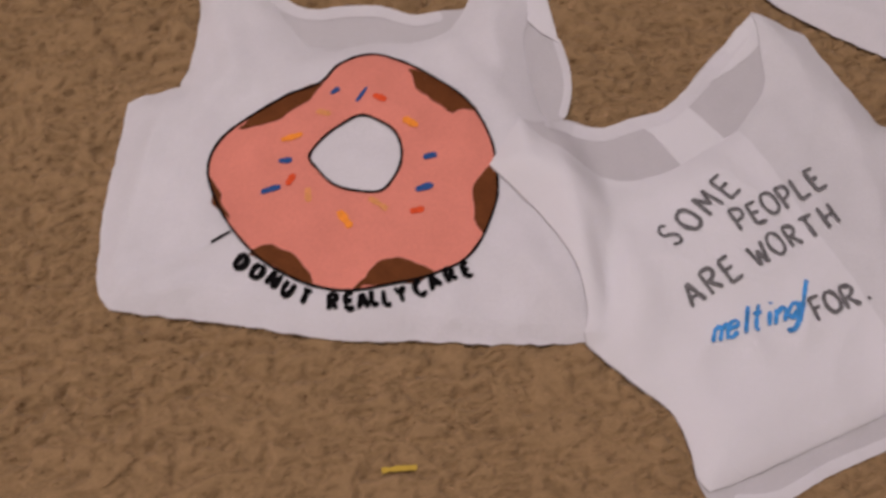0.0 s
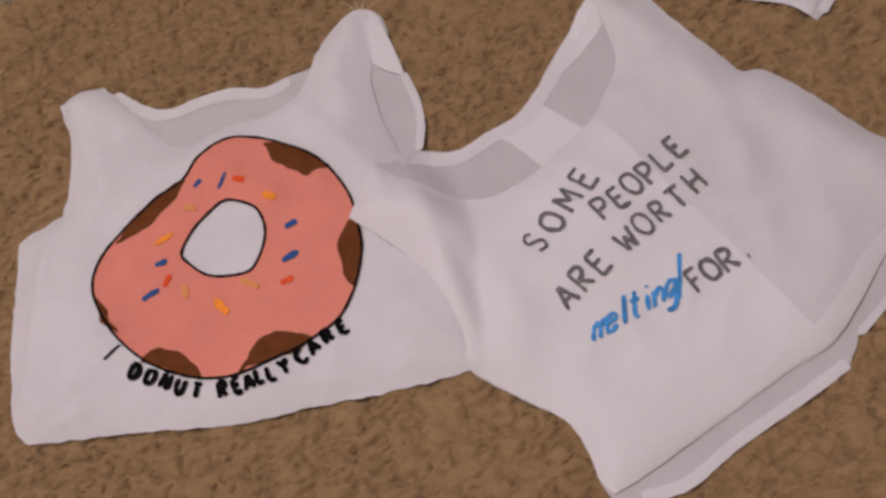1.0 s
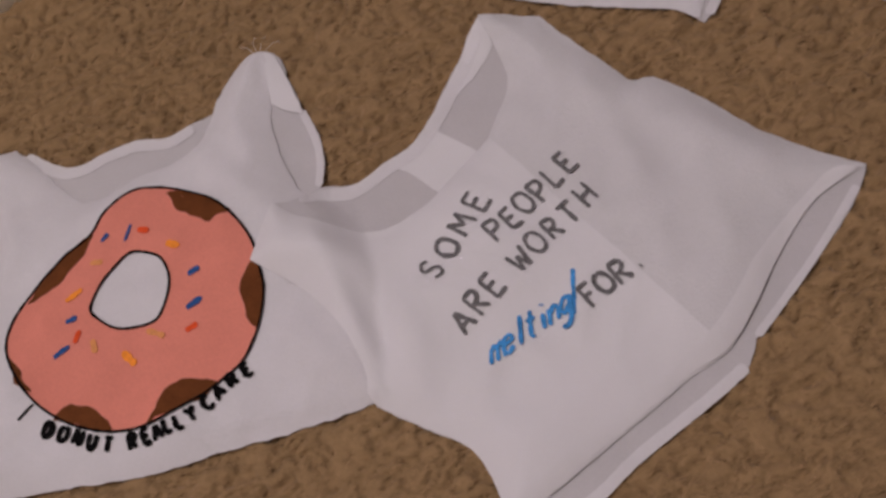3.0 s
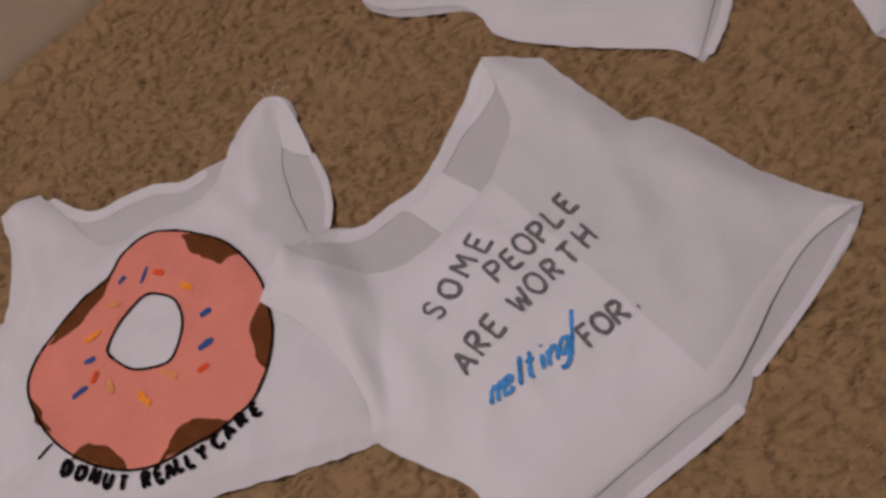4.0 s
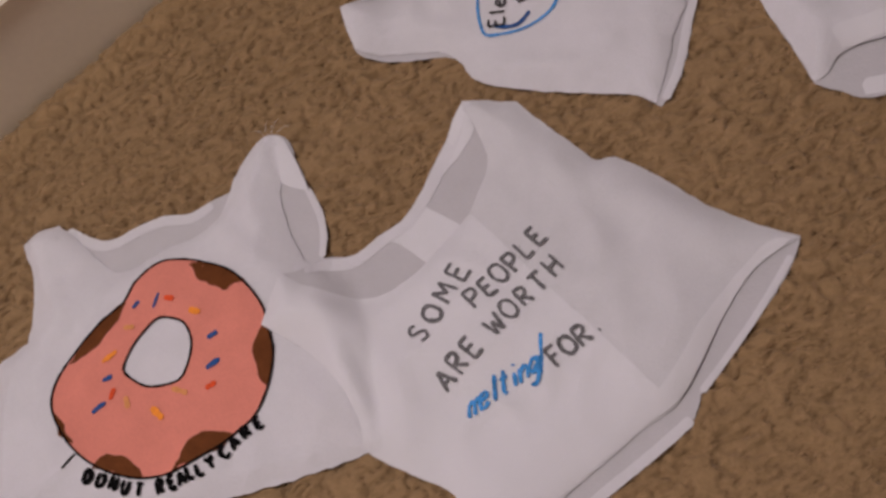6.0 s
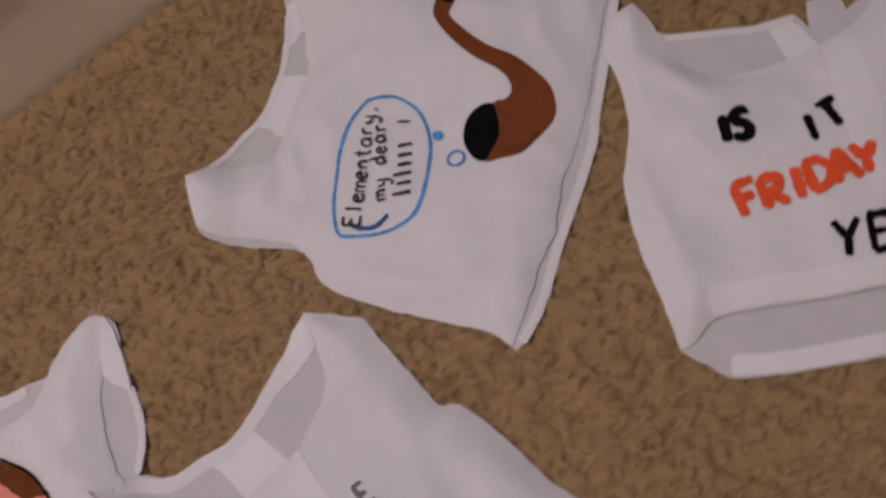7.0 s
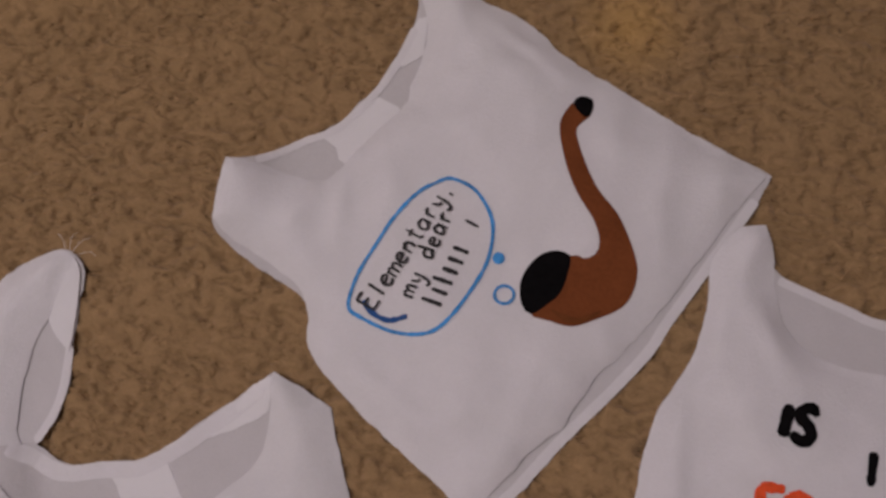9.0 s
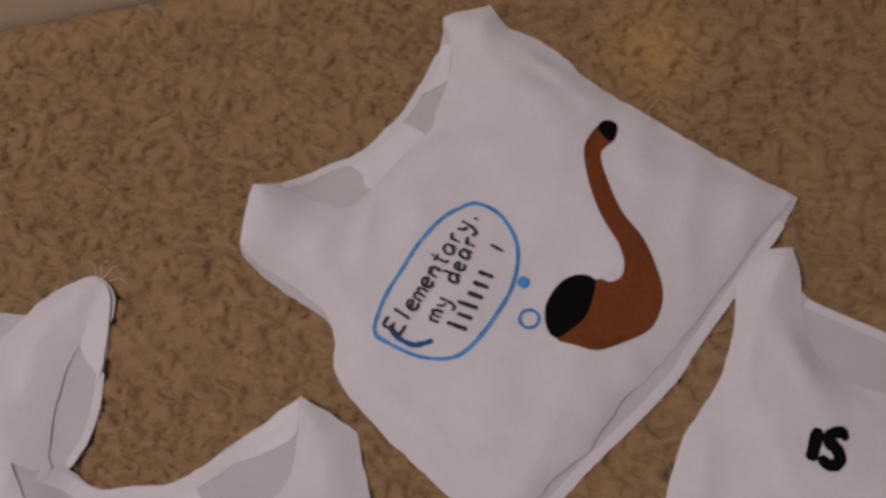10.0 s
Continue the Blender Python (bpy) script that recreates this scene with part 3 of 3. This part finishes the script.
def resting_on(ring, surface):
    """How far a shirt is lifted where it lies on another."""
    def lift(p):
        d = edge_distance(p, ring)
        on = inside(p, ring)
        return np.where(on, surface(p) - PILE_TOP + 0.0002, 0.0014 * np.exp(-d / 0.012))
    return lift


over_donut = resting_on(under_ring, front)
ob, origin, front, back, under_ring = tank_top(
    "24,371! 40,402! 53,390 69,380 85,373 101,372 119,378 131,385 143,394 154,402 162,408 169,420 176,430 180,441 179,456 177,465 174,475 " + SIDE_R + "338,333! 310,322 286,300 267,277 249,259 231,252 205,239 177,225 153,213 136,206! " + SIDE_L,
    "24,371! 40,402! 48,402 65,409 86,405 109,415 126,423 147,452 160,467 168,477 " + SIDE_R + "339,334! 328,317 305,296 280,275 263,262! 257,250! 249,246 232,236 196,219 169,203 150,200 135,203! " + SIDE_L,
    (180, 330), "white cotton tank top lettered with a verse, overlapping another top", 2.0, lift=over_donut, fabric=COTTON_SHEER,
    bumps=((174, 479, 17, 9),),
    mouths=((330, 330, 255, 260, 14, 2.2), (255, 258, 145, 208, 14, 2.4), (60, 385, 130, 392, 12, 3.5), (160, 405, 182, 455, 10, 2)),
    folds=((84, 326, 91, 298, 6, -2.4), (72, 342, 80, 296, 5, 2.0), (60, 375, 90, 350, 8, 1.6), (255, 405, 300, 340, 10, 1.6), (215, 440, 225, 400, 8, 1.6), (95, 330, 110, 290, 9, 1.8), (240, 400, 290, 350, 12, 1.6), (140, 240, 230, 275, 10, 1.2)))
stroke("binding", line_points("54,402 66,402.5 85,400 105,408.5 122,415 137,430 150,447 162,463 170,474"), 0.0085, back, COTTON, ob, origin, lift=0.0007, label="white binding of the back neckline")
stroke("binding", line_points("331,324 305,298 281,277 264,263"), 0.004, back, COTTON, ob, origin, lift=0.0007)
stroke("binding", line_points("255,250 232,238 196,221 170,206 148,203"), 0.006, back, COTTON, ob, origin, lift=0.0007)
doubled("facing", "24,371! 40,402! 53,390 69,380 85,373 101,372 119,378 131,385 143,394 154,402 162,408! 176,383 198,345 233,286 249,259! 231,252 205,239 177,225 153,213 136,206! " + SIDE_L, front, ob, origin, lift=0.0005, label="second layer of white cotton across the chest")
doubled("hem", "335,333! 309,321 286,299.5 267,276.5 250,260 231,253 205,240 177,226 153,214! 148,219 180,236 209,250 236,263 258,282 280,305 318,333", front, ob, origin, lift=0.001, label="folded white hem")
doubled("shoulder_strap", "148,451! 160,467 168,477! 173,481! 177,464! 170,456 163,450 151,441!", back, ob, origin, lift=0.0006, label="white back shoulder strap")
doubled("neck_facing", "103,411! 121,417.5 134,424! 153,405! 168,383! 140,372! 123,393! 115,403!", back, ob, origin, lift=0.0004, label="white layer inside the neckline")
for text, a, b, tall, k in (("SOME", (119.5, 336.5), (149.5, 367), 0.0142, 1), ("PEOPLE", (156, 347), (199, 375), 0.0126, 2), ("ARE", (130, 305), (148.5, 318.5), 0.0126, 3), ("WORTH", (164.5, 328.5), (204, 353.5), 0.0122, 4), ("FOR.", (193.5, 300.5), (219, 313), 0.0115, 5)):
    lettering(text, a, b, tall, front, GREY_INK, ob, origin, thick=0.0020, seed=k, wide=0.95)
lettering("melting", (144, 288), (181, 302), 0.0130, front, BLUE, ob, origin, thick=0.0023, slant=0.5, seed=9, wide=1.05, jitter=0.03)
stroke("flourish", line_points("189,316 187.5,309 186,301 184,293"), 0.0022, front, BLUE, ob, origin)

# the tank top with the tobacco pipe
W_SIDE_R = "171,714! 194,729! 206,720 227,716 246,709 262,700 318,683 "
W_SIDE_L = "275,454 243,468 209,484 184,501 177,518 167,530 147,538 124,544"
ob, origin, front, back, under_ring = tank_top(
    "110,551! 107,583! 122,587 140,588 151,589 159,591 164,598 168,608 175,624 182,637 187,649 185,657 186,668 185,683 180,700 " + W_SIDE_R + "384,664! 373,638 357,591 347,566 338,547 330,533 326,518 321,503 316,495 311,489 307,480 298,462 288,443! " + W_SIDE_L,
    "110,551! 107,583! 118,590 128,597 139,611 153,624 159,637 165,648 170,666 173,680 175,697 " + W_SIDE_R + "386,666! 381,640 369,603 358,571! 354,555 343,532 324,495 309,462 290,440! 275,457 244,471 211,487 187,503 180,518 169,527 150,532 128,538 114,545",
    (250, 585), "white cotton tank top with a drawn tobacco pipe and thought bubble", 3.0, rag=0.0013,
    bumps=((108, 582, 20, 15), (108, 554, 18, 8), (182, 715, 18, 4)),
    mouths=((380, 655, 335, 545, 14, 2), (340, 550, 288, 445, 14, 2.6), (123, 586, 166, 604, 12, 3), (175, 620, 186, 690, 10, 2.5)),
    folds=((168, 604, 179, 556, 4, 2.0), (160, 590, 150, 556, 6, 1.6), (222, 704, 266, 686, 4, 2.0), (232, 694, 258, 690, 4, -1.4), (200, 640, 240, 650, 12, 1.6), (330, 640, 300, 660, 14, 1.4), (205, 500, 260, 480, 6, 1.4), (250, 480, 320, 520, 9, 1.5), (150, 560, 190, 520, 9, 1.6)))
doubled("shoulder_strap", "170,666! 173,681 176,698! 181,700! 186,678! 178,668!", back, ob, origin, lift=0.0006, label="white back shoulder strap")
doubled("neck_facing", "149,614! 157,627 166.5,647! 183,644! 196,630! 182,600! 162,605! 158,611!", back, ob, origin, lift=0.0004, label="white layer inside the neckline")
stroke("binding", line_points("121,588.5 139.5,608.5 154.5,621.5 167.5,647 173,667 176,692"), 0.0046, back, COTTON, ob, origin, lift=0.0007, label="white binding of the back neckline")
stroke("binding", line_points("382,650 367,604 356,571 352,556 341,532 322,496 307,464 293,444"), 0.0055, back, COTTON, ob, origin, lift=0.0007)
pipe = ink("pipe", loop("276,673 272,662 273,653 281,637 292,622 305,610 311,600 311,593 306,589 299,588 298,568 289,553 299,552 311,553 323,562 332,571 335,580 334,592 327,604 316,617 302,627 291,640 282,654 282,660 286,669", fray=0), front, PIPE_BROWN, ob, origin, label="brown marker pipe")
ink("pipe_bowl", loop("292,589 299,588 300.5,581 300,568 295,559 289,552.5 283,556 279,566 280,576 285,585", fray=0), front, BLACK, pipe, origin, lift=0.0011, label="black marker bowl opening")
ink("mouthpiece", loop("275,671 278,677 284,677 286,671 284,665", fray=0), front, BLACK, pipe, origin, lift=0.0011, label="black marker mouthpiece")
ink("shading", loop("298,558 312,558 323,566 315,556 307,554", fray=0), front, BROWN, pipe, origin, lift=0.0012, label="dark brown shading")
stroke("bubble", line_points("226,610 239,608 251,599 257,588 259,572 256,555 251,539 245,529 236,524 223,522 206,524 198,527 196,537 197,550 201,566 205,581 212,597 219,605"), 0.0019, front, BLUE, ob, origin, closed=True, label="blue marker outline")
stroke("underline", line_points("204,533 210,528.5 220,527 229,532"), 0.0028, front, NAVY, ob, origin)
ink("bubble", np.array([(0.264 + 0.0032 * math.cos(a), 0.576 + 0.0032 * math.sin(a)) for a in np.arange(0, 6.2, 0.4)]), front, BLUE, ob, origin, lift=0.0009)
stroke("bubble", [Vector((0.273 + 0.0050 * math.cos(a), 0.558 + 0.0050 * math.sin(a))) for a in np.arange(0, 6.2, 0.7)], 0.0017, front, BLUE, ob, origin, closed=True)
lettering("Elementary,", (206.5, 533.5), (224, 602), 0.0106, front, PEN, ob, origin, thick=0.0014, seed=11, wide=1.05, jitter=0.035)
lettering("my dear", (224, 545), (229, 588), 0.0104, front, PEN, ob, origin, thick=0.0014, seed=12, wide=1.0, jitter=0.035)
for k in range(6):
    y = 543 + k * 6.2
    x = 239.5 + k * 0.8
    stroke("bar", line_points(f"{x - (6.4 if k in (0, 2) else 3.8)},{y} {x + 5.0},{y - 0.6}"), 0.0022, front, PEN, ob, origin)
stroke("mark", line_points("241,590 249,588.6"), 0.0015, front, PEN, ob, origin)

# the tank top with the question
F_SIDE_L = "371,456 365,488 364,524 373,557 373,588 369,613 378,632! 390,636! "
F_SIDE_R = "534,636! 546,632! 555,613 551,588 551,557 560,524 559,488 553,456 "


over_pipe = resting_on(under_ring, front)
ob, origin, front, back, under_ring = tank_top(
    F_SIDE_L + "398,623 404,605 414,588 429,579 444,577 463,579 484,584 505,592 520,605 526,623 " + F_SIDE_R + "548,424! 540,426 528,436 501,438 454,437 426,438 397,437 384,426 376,424!",
    F_SIDE_L + "398,624 404,614 434,610 456,607 478,609! 484,597! 486,615! 505,615! 506,604! 520,612 526,624 " + F_SIDE_R + "548,424! 538,415 525,406 500,404 467,402 425,402 399,405 386,415 376,424!",
    (462, 510), "white cotton tank top lettered with a question in black and red", 4.0, lift=over_pipe, bumps=((388, 632, 18, 6),),
    mouths=((392, 437, 535, 437, 14, 8), (404, 600, 520, 600, 14, 3)),
    folds=((380, 600, 384, 545, 5, 2), (371, 540, 385, 480, 5, 1.8), (398, 590, 420, 560, 6, 1.6), (375, 500, 390, 440, 8, 1.8), (480, 580, 490, 540, 9, 1.5), (420, 570, 400, 590, 6, 1.5)))
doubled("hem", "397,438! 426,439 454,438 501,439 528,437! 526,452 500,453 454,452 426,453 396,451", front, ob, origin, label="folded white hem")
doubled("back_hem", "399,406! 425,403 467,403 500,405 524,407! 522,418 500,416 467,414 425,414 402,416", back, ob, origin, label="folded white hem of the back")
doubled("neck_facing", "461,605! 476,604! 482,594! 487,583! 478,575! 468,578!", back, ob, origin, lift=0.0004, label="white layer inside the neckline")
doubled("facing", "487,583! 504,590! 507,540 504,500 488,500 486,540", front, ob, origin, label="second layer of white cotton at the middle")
stroke("binding", line_points("404,611 434,607 456,604 477,606"), 0.0048, back, COTTON, ob, origin, lift=0.0007, label="white binding of the back neckline")
for text, a, b, tall, k, mat, thick in (("IS", (423, 540), (432.5, 541.5), 0.0175, 21, BLACK, 0.0060), ("IT", (467, 531), (480.5, 537), 0.0165, 22, BLACK, 0.0046), ("FRIDAY", (427.5, 497), (490.5, 506), 0.0180, 23, RED, 0.0058), ("YET", (471, 464), (505, 465.5), 0.0190, 24, BLACK, 0.0040)):
    lettering(text, a, b, tall, front, mat, ob, origin, thick=thick, seed=k, wide=1.12 if len(text) > 2 else 0.95, turn={"IT": -12, "IS": -10, "FRIDAY": -2}.get(text, -3))


# ---- small things on the carpet ----
donut_top = bpy.data.objects["tank_top"]
for text in ("38,509 34,515 29,517", "42,510 44,517 48,520", "45,509 51,513 55,512", "40,510 38,517 40,521"):
    stroke("thread", line_points(text), 0.0002, lambda p: np.full(len(p), PILE_TOP + 0.0035), COTTON, donut_top, tuple(donut_top.location), label="loose white thread")

def scrap(points, width, mat, label):
    ob = new("paper_scrap")
    a = points[0]
    ob.location = (a.x, a.y, PILE_TOP)
    stroke("strip", points, width, lambda p: np.full(len(p), PILE_TOP + 0.0004), mat, ob, (a.x, a.y, PILE_TOP), lift=0.0004)
    return tagged(ob, label, "scrap")


scrap(line_points("-22,208 -14,209.5 -5,210.5"), 0.0028, SCRAP, "thin yellow scrap lying in the carpet pile")
